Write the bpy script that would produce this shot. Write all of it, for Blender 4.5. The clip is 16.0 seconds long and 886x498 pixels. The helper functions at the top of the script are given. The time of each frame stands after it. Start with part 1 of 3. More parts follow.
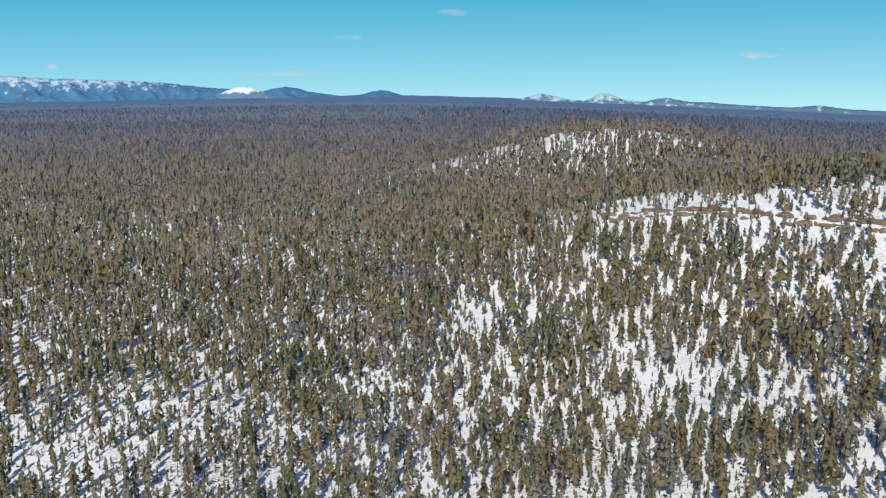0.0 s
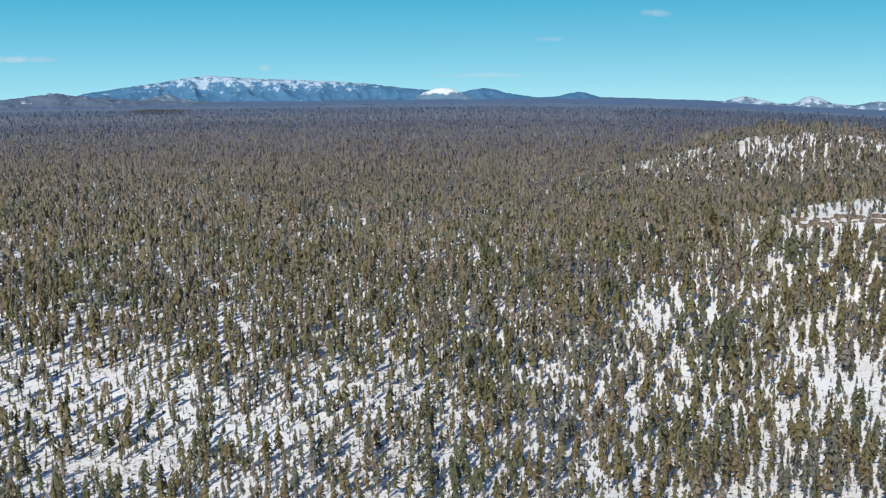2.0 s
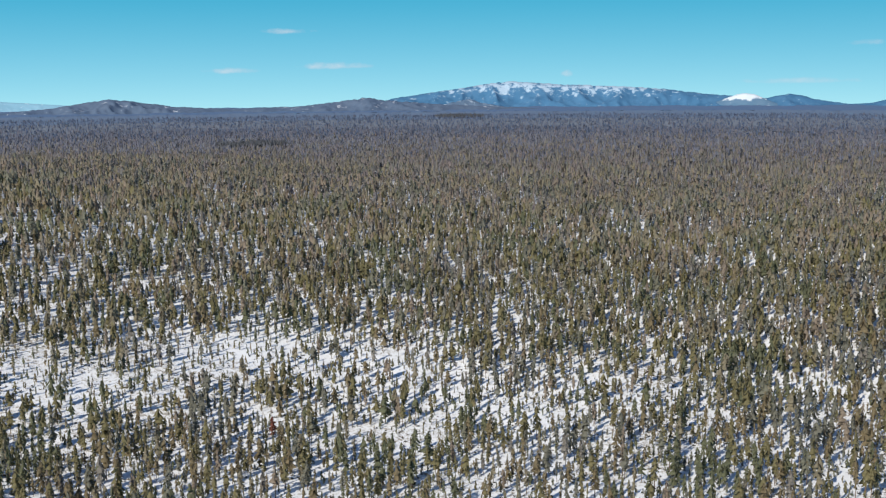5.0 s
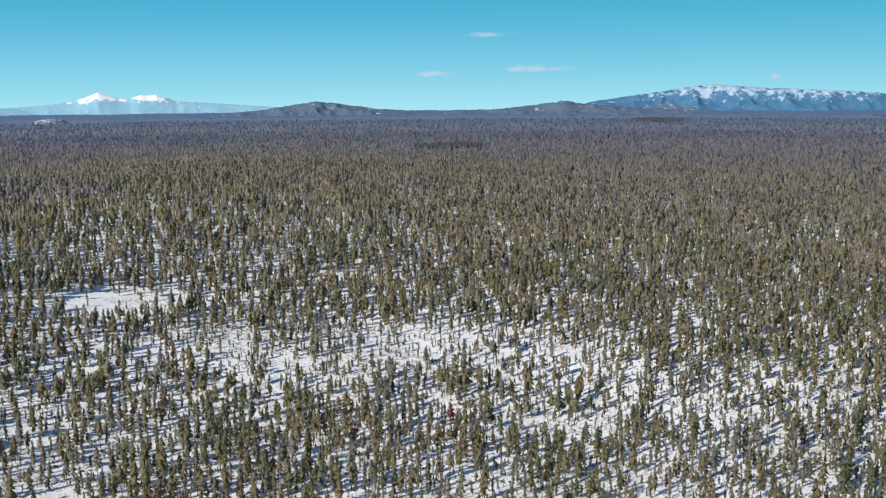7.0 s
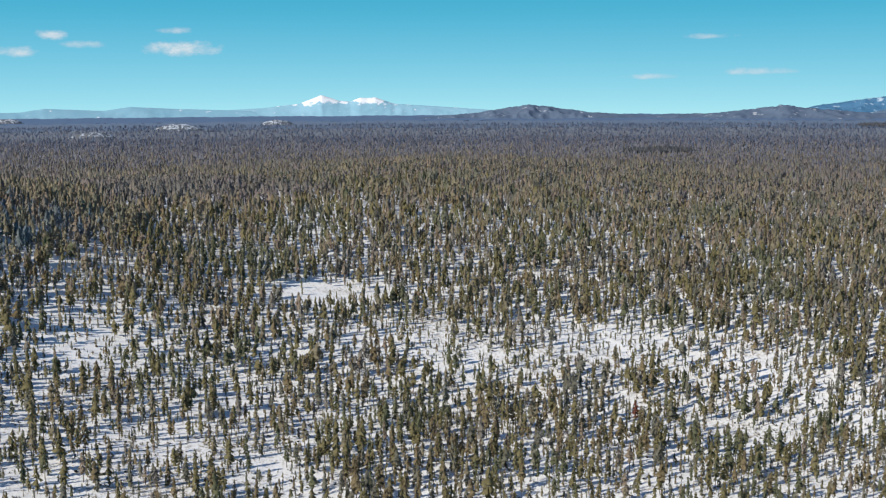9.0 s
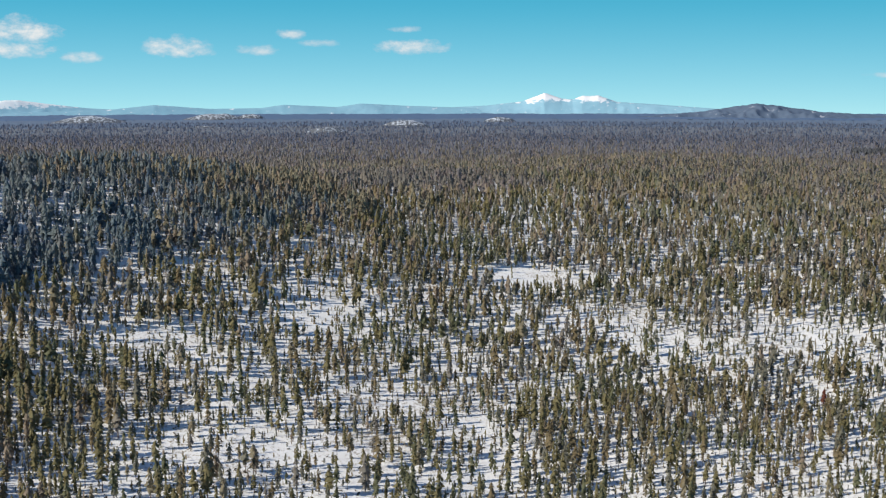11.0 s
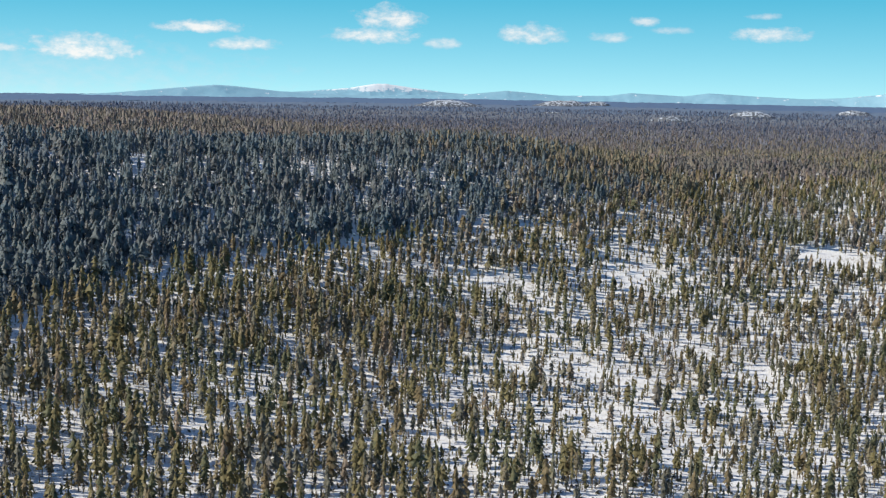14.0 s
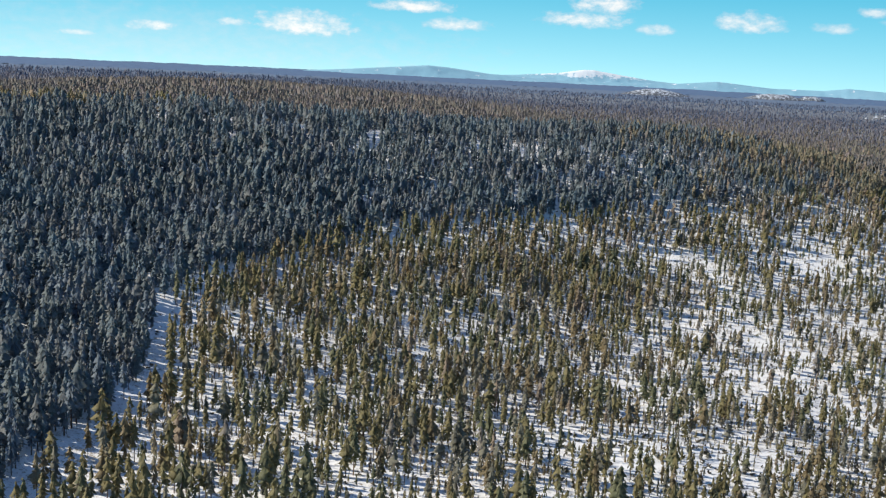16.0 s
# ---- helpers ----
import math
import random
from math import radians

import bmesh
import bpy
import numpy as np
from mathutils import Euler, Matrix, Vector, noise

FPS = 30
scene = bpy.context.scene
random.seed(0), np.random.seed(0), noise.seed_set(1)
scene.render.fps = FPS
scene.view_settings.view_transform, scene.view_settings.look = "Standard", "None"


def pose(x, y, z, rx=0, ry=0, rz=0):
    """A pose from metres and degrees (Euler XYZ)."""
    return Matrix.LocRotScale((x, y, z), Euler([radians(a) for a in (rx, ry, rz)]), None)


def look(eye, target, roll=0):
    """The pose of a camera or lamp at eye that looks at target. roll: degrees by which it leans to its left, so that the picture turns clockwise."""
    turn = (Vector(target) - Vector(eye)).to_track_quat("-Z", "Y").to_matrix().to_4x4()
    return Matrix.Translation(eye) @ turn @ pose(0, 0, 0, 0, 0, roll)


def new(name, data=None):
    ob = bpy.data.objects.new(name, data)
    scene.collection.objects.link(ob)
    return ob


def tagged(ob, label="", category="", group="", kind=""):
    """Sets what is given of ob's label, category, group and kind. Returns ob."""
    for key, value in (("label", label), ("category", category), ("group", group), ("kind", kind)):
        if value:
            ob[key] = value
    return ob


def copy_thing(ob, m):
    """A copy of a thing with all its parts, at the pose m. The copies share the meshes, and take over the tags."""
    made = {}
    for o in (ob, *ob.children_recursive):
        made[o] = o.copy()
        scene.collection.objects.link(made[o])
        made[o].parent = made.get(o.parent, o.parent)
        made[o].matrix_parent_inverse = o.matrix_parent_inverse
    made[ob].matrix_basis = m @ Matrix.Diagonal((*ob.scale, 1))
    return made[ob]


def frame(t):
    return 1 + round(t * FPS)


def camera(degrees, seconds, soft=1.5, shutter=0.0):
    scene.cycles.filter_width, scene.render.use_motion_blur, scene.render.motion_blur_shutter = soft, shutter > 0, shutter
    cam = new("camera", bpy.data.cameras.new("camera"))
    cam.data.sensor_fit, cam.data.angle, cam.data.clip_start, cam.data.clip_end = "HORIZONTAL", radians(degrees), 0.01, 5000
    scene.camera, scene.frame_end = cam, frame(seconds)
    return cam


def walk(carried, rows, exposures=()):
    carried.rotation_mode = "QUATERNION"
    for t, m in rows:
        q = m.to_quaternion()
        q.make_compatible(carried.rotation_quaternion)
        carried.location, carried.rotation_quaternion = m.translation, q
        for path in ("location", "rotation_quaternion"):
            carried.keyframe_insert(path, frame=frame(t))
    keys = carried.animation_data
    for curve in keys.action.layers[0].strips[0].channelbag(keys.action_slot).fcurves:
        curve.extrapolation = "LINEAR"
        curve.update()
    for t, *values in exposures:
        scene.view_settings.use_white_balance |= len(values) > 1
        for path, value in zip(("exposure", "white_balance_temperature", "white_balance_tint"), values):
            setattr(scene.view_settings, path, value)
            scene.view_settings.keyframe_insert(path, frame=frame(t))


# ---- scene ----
cam = camera(44.0, 16.0, soft=1.25)

# seconds, place, heading to the left, tilt, lean
FLIGHT = [
    (0, 0.00, 0.00, 0.00, 0.004, -9.146, -0.667),
    (0.5, 1.48, -3.54, 0.15, 2.552, -9.110, -0.618),
    (1, 3.28, -7.21, 0.13, 5.119, -9.050, -0.636),
    (1.5, 5.10, -10.90, 0.05, 7.683, -9.005, -0.571),
    (2, 6.94, -14.30, -0.00, 10.229, -8.964, -0.509),
    (2.5, 8.98, -17.57, 0.03, 12.764, -8.895, -0.509),
    (3, 11.63, -20.93, 0.19, 15.341, -8.816, -0.508),
    (3.5, 14.65, -24.41, 0.36, 17.936, -8.760, -0.527),
    (4, 17.92, -27.72, 0.37, 20.532, -8.688, -0.511),
    (6.5, 34.94, -43.06, 0.96, 33.422, -8.392, -0.449),
    (7, 38.57, -45.72, 1.20, 35.998, -8.336, -0.398),
    (7.5, 42.52, -48.03, 1.34, 38.661, -8.288, -0.382),
    (8, 46.39, -50.48, 1.54, 41.431, -8.244, -0.334),
    (8.5, 50.80, -53.22, 2.02, 44.196, -8.185, -0.322),
    (9, 57.19, -56.63, 2.72, 47.045, -8.129, -0.291),
    (11.5, 104.62, -82.06, 3.38, 61.507, -8.285, -0.037),
    (12, 117.57, -87.34, 3.46, 64.504, -8.370, -0.050),
    (12.5, 132.35, -92.73, 3.56, 67.597, -8.467, 0.004),
    (13, 148.09, -97.53, 4.15, 70.437, -8.579, 0.301),
    (13.5, 165.16, -101.99, 5.04, 73.530, -8.768, 0.514),
    (14, 182.79, -105.88, 6.23, 76.365, -8.977, 0.910),
    (14.5, 201.16, -109.97, 7.55, 78.999, -9.206, 1.389),
    (15, 220.17, -113.94, 8.91, 81.658, -9.475, 1.843),
    (15.5, 239.60, -116.98, 10.38, 84.285, -9.777, 2.323),
    (16, 258.99, -119.75, 12.16, 86.753, -10.148, 2.848),
]


def flight_pose(x, y, z, yaw, tilt, lean):
    a, b = radians(yaw), radians(tilt)
    eye = Vector((x, y, z))
    return look(eye, eye + 100 * Vector((-math.sin(a) * math.cos(b), math.cos(a) * math.cos(b), math.sin(b))), lean)


walk(cam, [(row[0], flight_pose(*row[1:])) for row in FLIGHT], exposures=((0.0, 0.29, 6550, 9), (8.0, 0.32, 6700, 9), (12.0, 0.37, 6950, 9), (16.0, 0.60, 6950, 9)))

# ---- light ----
SUN_HEIGHT, SUN_BEARING = 33.0, 189.0      # degrees; bearing clockwise from +y
sun = new("sun", bpy.data.lights.new("sun", "SUN"))
sun.data.energy, sun.data.angle, sun.data.color = 3.85, radians(0.55), (1.0, 0.945, 0.855)
b = radians(SUN_BEARING)
way = Vector((math.sin(b) * math.cos(radians(SUN_HEIGHT)), math.cos(b) * math.cos(radians(SUN_HEIGHT)), math.sin(radians(SUN_HEIGHT))))
sun.matrix_world = look(way * 100, (0, 0, 0))

world = bpy.data.worlds.new("winter_sky")
scene.world = world
world.use_nodes = True
wn, wl = world.node_tree.nodes, world.node_tree.links
wn.clear()


def wnode(kind, **values):
    n = wn.new(kind)
    for k, v in values.items():
        n.inputs[int(k[1:])].default_value = v
    return n


def wmath(op, a, c=None, d=None):
    n = wn.new("ShaderNodeMath")
    n.operation = op
    for i, v in enumerate((a, c, d)):
        if v is None:
            continue
        if hasattr(v, "node"):
            wl.new(v, n.inputs[i])
        else:
            n.inputs[i].default_value = v
    return n.outputs[0]


coord = wn.new("ShaderNodeTexCoord")
lift = wn.new("ShaderNodeCombineXYZ")             # one clear blue all round, paler towards the horizon
apart = wn.new("ShaderNodeSeparateXYZ")
wl.new(coord.outputs["Generated"], apart.inputs[0])
lift.inputs[0].default_value, lift.inputs[1].default_value = 0.25, 0.97
wl.new(wmath("MULTIPLY_ADD", apart.outputs[2], 1.25, 0.15), lift.inputs[2])
sky = wn.new("ShaderNodeTexSky")
sky.sky_type, sky.sun_disc = "NISHITA", False
sky.sun_elevation, sky.sun_rotation = radians(SUN_HEIGHT), radians(SUN_BEARING)
sky.altitude, sky.air_density, sky.dust_density, sky.ozone_density = 1400, 1.0, 0.0, 3.0
wl.new(lift.outputs[0], sky.inputs[0])
# small fair-weather clouds: heading to the left, height, half width, half height in degrees, thickness
CLOUDS = [
    (-0.6, 3.0, 0.9, 0.30, 0.5), (4.8, 1.8, 1.0, 0.22, 0.4), (-15.7, 0.64, 1.2, 0.28, 0.7), (7.8, 0.0, 3.0, 0.22, 0.4),
    (19.3, 0.47, 0.35, 0.3, 0.6), (33.6, 2.7, 1.4, 0.22, 0.55), (36.4, 0.73, 1.4, 0.22, 0.55), (31.1, 0.94, 1.9, 0.28, 0.6),
    (66.3, 2.8, 0.9, 0.38, 0.8), (60.2, 2.2, 2.2, 0.55, 0.9), (60.5, 3.1, 0.9, 0.26, 0.6), (68.0, 2.0, 1.2, 0.4, 0.7),
    (80.2, 1.9, 2.6, 0.6, 1.0), (79.2, 2.8, 1.9, 0.95, 1.0), (72.0, 2.1, 1.9, 0.75, 0.9), (76.6, 1.6, 1.1, 0.45, 0.8), (64.9, 2.4, 1.1, 0.3, 0.6),
    (101.0, -0.3, 17.0, 2.6, 0.3), (94.5, 1.0, 3.2, 1.0, 1.0), (88.8, 2.2, 2.4, 0.5, 1.0), (98.0, 1.0, 0.9, 0.35, 0.9), (86.6, 1.4, 2.0, 0.5, 0.9), (102.0, 0.6, 1.6, 0.4, 0.9), (105.5, 0.1, 1.3, 0.25, 0.8),
]
sep = wn.new("ShaderNodeSeparateXYZ")
wl.new(coord.outputs["Generated"], sep.inputs[0])
heading = wmath("MULTIPLY", wmath("ARCTAN2", wmath("MULTIPLY", sep.outputs[0], -1.0), sep.outputs[1]), 57.29578)
height = wmath("MULTIPLY", wmath("ARCSINE", sep.outputs[2]), 57.29578)
plane = wn.new("ShaderNodeCombineXYZ")
wl.new(heading, plane.inputs[0])
wl.new(wmath("MULTIPLY", height, 1.8), plane.inputs[1])
puff = wn.new("ShaderNodeTexNoise")
puff.inputs["Scale"].default_value, puff.inputs["Detail"].default_value, puff.inputs["Roughness"].default_value = 1.1, 5.0, 0.62
wl.new(plane.outputs[0], puff.inputs["Vector"])
rag = wmath("MULTIPLY", wmath("SUBTRACT", puff.outputs["Fac"], 0.5), 3.0)
cover = 0.0
for az, el, w, h, thick in CLOUDS:
    u = wmath("MULTIPLY", wmath("SUBTRACT", heading, az), 1 / w)
    v = wmath("MULTIPLY", wmath("SUBTRACT", height, el), 1 / h)
    v = wmath("MULTIPLY", v, wmath("ADD", 1.15, wmath("MULTIPLY", wmath("LESS_THAN", v, 0.0), 0.5)))
    r = wmath("ADD", wmath("MULTIPLY", u, u), wmath("MULTIPLY", v, v))
    body = wmath("SUBTRACT", wmath("ADD", 1.0, rag), r)
    body = wmath("MULTIPLY", wmath("SMOOTH_MIN", wmath("MULTIPLY", wmath("MAXIMUM", body, 0.0), 0.72), 1.0, 0.4), thick)
    cover = wmath("MAXIMUM", body, cover)
cloud_mix = wn.new("ShaderNodeMixRGB")
clear_blue = wn.new("ShaderNodeMixRGB")
clear_blue.blend_type = "MULTIPLY"
clear_blue.inputs[0].default_value = 1.0
wl.new(sky.outputs[0], clear_blue.inputs[1])
deepen = wn.new("ShaderNodeMixRGB")               # milky at the horizon, deep cyan above it
wl.new(wmath("SMOOTH_MIN", wmath("MULTIPLY", wmath("MAXIMUM", wmath("ADD", height, 1.5), 0.0), 1 / 6.0), 1.0, 0.2), deepen.inputs[0])
deepen.inputs[1].default_value = (0.84, 1.0, 0.80, 1)
deepen.inputs[2].default_value = (0.23, 0.95, 0.85, 1)
overhead = wn.new("ShaderNodeMixRGB")             # plain blue overhead
wl.new(wmath("MINIMUM", wmath("MULTIPLY", wmath("MAXIMUM", wmath("ADD", height, -8.0), 0.0), 1 / 22.0), 1.0), overhead.inputs[0])
wl.new(deepen.outputs[0], overhead.inputs[1])
overhead.inputs[2].default_value = (1.02, 1.12, 1.24, 1)
wl.new(overhead.outputs[0], clear_blue.inputs[2])
wl.new(wmath("MULTIPLY", cover, 0.85), cloud_mix.inputs[0])
wl.new(clear_blue.outputs[0], cloud_mix.inputs[1])
cloud_tone = wn.new("ShaderNodeMixRGB")           # thin vapour is grey-mauve, thick cloud near white
wl.new(wmath("MINIMUM", wmath("MULTIPLY", cover, 1.25), 1.0), cloud_tone.inputs[0])
cloud_tone.inputs[1].default_value = (4.1, 4.5, 5.6, 1)
cloud_tone.inputs[2].default_value = (7.6, 7.1, 7.1, 1)
wl.new(cloud_tone.outputs[0], cloud_mix.inputs[2])
background = wn.new("ShaderNodeBackground")
background.inputs["Strength"].default_value = 0.102
wl.new(cloud_mix.outputs[0], background.inputs[0])
wl.new(background.outputs[0], wn.new("ShaderNodeOutputWorld").inputs[0])


# ---- materials ----
def material(name):
    m = bpy.data.materials.new(name)
    m.use_nodes = True
    n = m.node_tree.nodes
    return m, n, m.node_tree.links, n["Principled BSDF"]


def noise_fac(n, l, scale, detail=3.0, rough=0.55, vec=None):
    t = n.new("ShaderNodeTexNoise")
    t.inputs["Scale"].default_value, t.inputs["Detail"].default_value, t.inputs["Roughness"].default_value = scale, detail, rough
    if vec is None:
        vec = n.new("ShaderNodeTexCoord").outputs["Object"]
    l.new(vec, t.inputs["Vector"])
    return t.outputs["Fac"]


def ramp(n, l, fac, lo, hi, a=(0, 0, 0, 1), b=(1, 1, 1, 1)):
    r = n.new("ShaderNodeValToRGB")
    r.color_ramp.elements[0].position, r.color_ramp.elements[1].position = lo, hi
    r.color_ramp.elements[0].color, r.color_ramp.elements[1].color = a, b
    l.new(fac, r.inputs[0])
    return r.outputs[0]


def mix(n, l, fac, a, b, mode="MIX"):
    m = n.new("ShaderNodeMixRGB")
    m.blend_type = mode
    for i, v in enumerate((fac, a, b)):
        if hasattr(v, "node"):
            l.new(v, m.inputs[i])
        else:
            m.inputs[i].default_value = v if i else float(v)
    return m.outputs[0]


def foliage(name, colour, other):
    m, n, l, p = material(name)
    geo = n.new("ShaderNodeNewGeometry")
    c = mix(n, l, ramp(n, l, geo.outputs["Random Per Island"], 0.0, 1.0), (*colour, 1), (*other, 1))
    c = mix(n, l, ramp(n, l, noise_fac(n, l, 1.3), 0.35, 0.7), c, tuple(0.72 * v for v in colour) + (1,))
    c = mix(n, l, ramp(n, l, noise_fac(n, l, 5.0, 2.0), 0.38, 0.62), c, tuple(0.66 * v for v in colour) + (1,))
    l.new(c, p.inputs["Base Color"])
    p.inputs["Roughness"].default_value = 0.75
    p.inputs["Specular IOR Level"].default_value = 0.2
    through_needles = n.new("ShaderNodeBsdfTranslucent")
    l.new(c, through_needles.inputs["Color"])
    both = n.new("ShaderNodeAddShader")
    l.new(p.outputs[0], both.inputs[0])
    l.new(through_needles.outputs[0], both.inputs[1])
    l.new(both.outputs[0], n["Material Output"].inputs["Surface"])
    return m


def snow_ground():
    m, n, l, p = material("snow_with_dry_grass")
    fine = noise_fac(n, l, 0.55, 5.0, 0.65)
    broad = noise_fac(n, l, 0.018, 3.0)
    spot = noise_fac(n, l, 1.6, 4.0, 0.7)
    tufts = mix(n, l, 0.5, fine, spot)
    edge = n.new("ShaderNodeMath")
    edge.operation = "MULTIPLY_ADD"
    l.new(broad, edge.inputs[0])
    edge.inputs[1].default_value = 0.30
    l.new(tufts, edge.inputs[2])
    bare = ramp(n, l, edge.outputs[0], 0.67, 0.765)
    snow = mix(n, l, ramp(n, l, noise_fac(n, l, 0.12, 4.0), 0.35, 0.7), (0.85, 0.86, 0.87, 1), (0.91, 0.915, 0.92, 1))
    grass = mix(n, l, ramp(n, l, noise_fac(n, l, 2.2, 3.0), 0.3, 0.7), (0.20, 0.155, 0.10, 1), (0.33, 0.28, 0.20, 1))
    open_ground = mix(n, l, bare, snow, grass)
    # under the closed far woods needle litter covers thin snow, darkened for shade
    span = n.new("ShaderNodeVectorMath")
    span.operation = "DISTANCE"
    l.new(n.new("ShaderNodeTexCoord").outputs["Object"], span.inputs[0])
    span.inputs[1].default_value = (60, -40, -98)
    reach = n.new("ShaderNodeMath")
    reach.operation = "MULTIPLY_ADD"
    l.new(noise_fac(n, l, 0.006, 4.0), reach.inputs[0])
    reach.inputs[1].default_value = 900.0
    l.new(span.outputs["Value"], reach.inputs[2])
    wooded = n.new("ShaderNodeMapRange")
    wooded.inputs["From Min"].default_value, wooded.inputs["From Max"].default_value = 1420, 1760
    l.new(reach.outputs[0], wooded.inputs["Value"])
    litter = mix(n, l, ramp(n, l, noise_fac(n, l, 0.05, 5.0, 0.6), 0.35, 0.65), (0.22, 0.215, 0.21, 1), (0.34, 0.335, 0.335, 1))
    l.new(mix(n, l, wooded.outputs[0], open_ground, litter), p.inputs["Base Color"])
    p.inputs["Roughness"].default_value = 0.7
    p.inputs["Specular IOR Level"].default_value = 0.25
    bump = n.new("ShaderNodeBump")
    bump.inputs["Strength"].default_value, bump.inputs["Distance"].default_value = 0.6, 0.5
    l.new(fine, bump.inputs["Height"])
    l.new(bump.outputs[0], p.inputs["Normal"])
    return m


def plain(name, colour, other, scale, rough=0.85):
    m, n, l, p = material(name)
    l.new(mix(n, l, ramp(n, l, noise_fac(n, l, scale, 5.0, 0.6), 0.35, 0.65), (*colour, 1), (*other, 1)), p.inputs["Base Color"])
    p.inputs["Roughness"].default_value = rough
    p.inputs["Specular IOR Level"].default_value = 0.2
    return m


def mountain_material(name, wood, bare, snow_from, snow_to, snow=(0.85, 0.87, 0.92), grain=0.035):
    """Wooded slopes under broken snow that closes towards the summit; heights in metres."""
    m, n, l, p = material(name)
    geo = n.new("ShaderNodeNewGeometry")
    xyz = n.new("ShaderNodeSeparateXYZ")
    l.new(geo.outputs["Position"], xyz.inputs[0])
    up = n.new("ShaderNodeMapRange")
    up.inputs["From Min"].default_value, up.inputs["From Max"].default_value = snow_from, snow_to
    l.new(xyz.outputs[2], up.inputs["Value"])
    patch = noise_fac(n, l, grain, 6.0, 0.65, geo.outputs["Position"])
    add = n.new("ShaderNodeMath")
    add.operation = "MULTIPLY_ADD"
    l.new(up.outputs[0], add.inputs[0])
    add.inputs[1].default_value = 0.42
    l.new(patch, add.inputs[2])
    c = mix(n, l, ramp(n, l, noise_fac(n, l, 0.02, 5.0, 0.6, geo.outputs["Position"]), 0.35, 0.65), (*wood, 1), (*bare, 1))
    l.new(mix(n, l, ramp(n, l, add.outputs[0], 0.62, 0.72), c, (*snow, 1)), p.inputs["Base Color"])
    p.inputs["Roughness"].default_value = 0.9
    p.inputs["Specular IOR Level"].default_value = 0.1
    return m


SNOW = snow_ground()
BARK = plain("pine_bark", (0.09, 0.06, 0.045), (0.17, 0.12, 0.085), 1.5)
NEEDLES = [
    foliage("needles_olive", (0.155, 0.140, 0.073), (0.187, 0.167, 0.089)),
    foliage("needles_green", (0.113, 0.121, 0.073), (0.140, 0.144, 0.086)),
    foliage("needles_brown_olive", (0.170, 0.139, 0.084), (0.197, 0.162, 0.098)),
    foliage("needles_grey_green", (0.144, 0.144, 0.118), (0.176, 0.171, 0.136)),
]
# needle sets by distance, with haze painted in as grey, then blue
MID_HAZE_NEEDLES = [
    foliage("mid_haze_olive", (0.205, 0.183, 0.130), (0.238, 0.212, 0.152)),
    foliage("mid_haze_green", (0.157, 0.158, 0.123), (0.185, 0.183, 0.136)),
    foliage("mid_haze_brown_olive", (0.219, 0.181, 0.143), (0.249, 0.206, 0.160)),
    foliage("mid_haze_grey_green", (0.190, 0.178, 0.160), (0.222, 0.206, 0.182)),
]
FAR_HAZE_NEEDLES = [
    foliage("far_haze_grey_olive", (0.172, 0.159, 0.141), (0.197, 0.180, 0.158)),
    foliage("far_haze_grey_green", (0.151, 0.149, 0.141), (0.172, 0.167, 0.154)),
    foliage("far_haze_grey_brown", (0.183, 0.159, 0.154), (0.207, 0.177, 0.171)),
    foliage("far_haze_grey", (0.166, 0.159, 0.166), (0.190, 0.179, 0.183)),
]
# the bluff's shade, put into the needle colour as a darker blue-grey
BLUFF_SHADE_NEEDLES = [
    foliage("bluff_shade_grey_olive", (0.127, 0.156, 0.167), (0.147, 0.175, 0.190)),
    foliage("bluff_shade_blue_green", (0.109, 0.152, 0.180), (0.127, 0.167, 0.199)),
    foliage("bluff_shade_brown", (0.143, 0.158, 0.167), (0.160, 0.174, 0.185)),
    foliage("bluff_shade_grey", (0.128, 0.164, 0.200), (0.147, 0.183, 0.222)),
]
PLAIN_HAZE_NEEDLES = [
    foliage("plain_haze_grey_brown", (0.143, 0.148, 0.184), (0.156, 0.159, 0.196)),
    foliage("plain_haze_grey_green", (0.132, 0.145, 0.180), (0.143, 0.157, 0.191)),
    foliage("plain_haze_brown", (0.148, 0.147, 0.180), (0.159, 0.158, 0.194)),
    foliage("plain_haze_grey", (0.137, 0.149, 0.196), (0.151, 0.161, 0.207)),
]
REMOTE_HAZE_NEEDLES = [
    foliage("remote_haze_grey", (0.094, 0.123, 0.190), (0.102, 0.131, 0.197)),
    foliage("remote_haze_green", (0.087, 0.119, 0.183), (0.096, 0.125, 0.190)),
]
DARK_PINES = foliage("needles_dark", (0.092, 0.100, 0.114), (0.106, 0.114, 0.128))
DEAD = foliage("needles_rust", (0.138, 0.051, 0.036), (0.180, 0.078, 0.054))
BRUSH = foliage("bare_brush", (0.156, 0.138, 0.108), (0.216, 0.204, 0.168))
ROCK = plain("brown_basalt", (0.105, 0.082, 0.066), (0.23, 0.185, 0.15), 0.9)

# ---- the lie of the land ----
BASE = -98.0
HILLS = [                                  # centre, spread, height
    (-150, 260, 250, 230, -26),
    (-210, 0, 150, 190, -9.1),
    (200, 640, 130, 110, 20.2),
    (165, 1050, 110, 90, 50),
    (20, 1000, 120, 90, -1.4),
    (330, 430, 150, 180, 33.8),
    (-490, -120, 95, 210, 37),
    (-580, 120, 110, 110, 27.9),
    (-1050, -230, 420, 340, 37),
    (-560, 400, 170, 150, 24.4),
    (-730, 720, 230, 200, 24.2),
    (-1800, -450, 480, 420, 20),
    (-400, -380, 150, 140, 12),
    (150, 420, 120, 150, -14.8),
    (330, 720, 120, 130, 16.6),
    (-900, -480, 300, 200, 14),
    (-150, -430, 260, 120, 32),
]


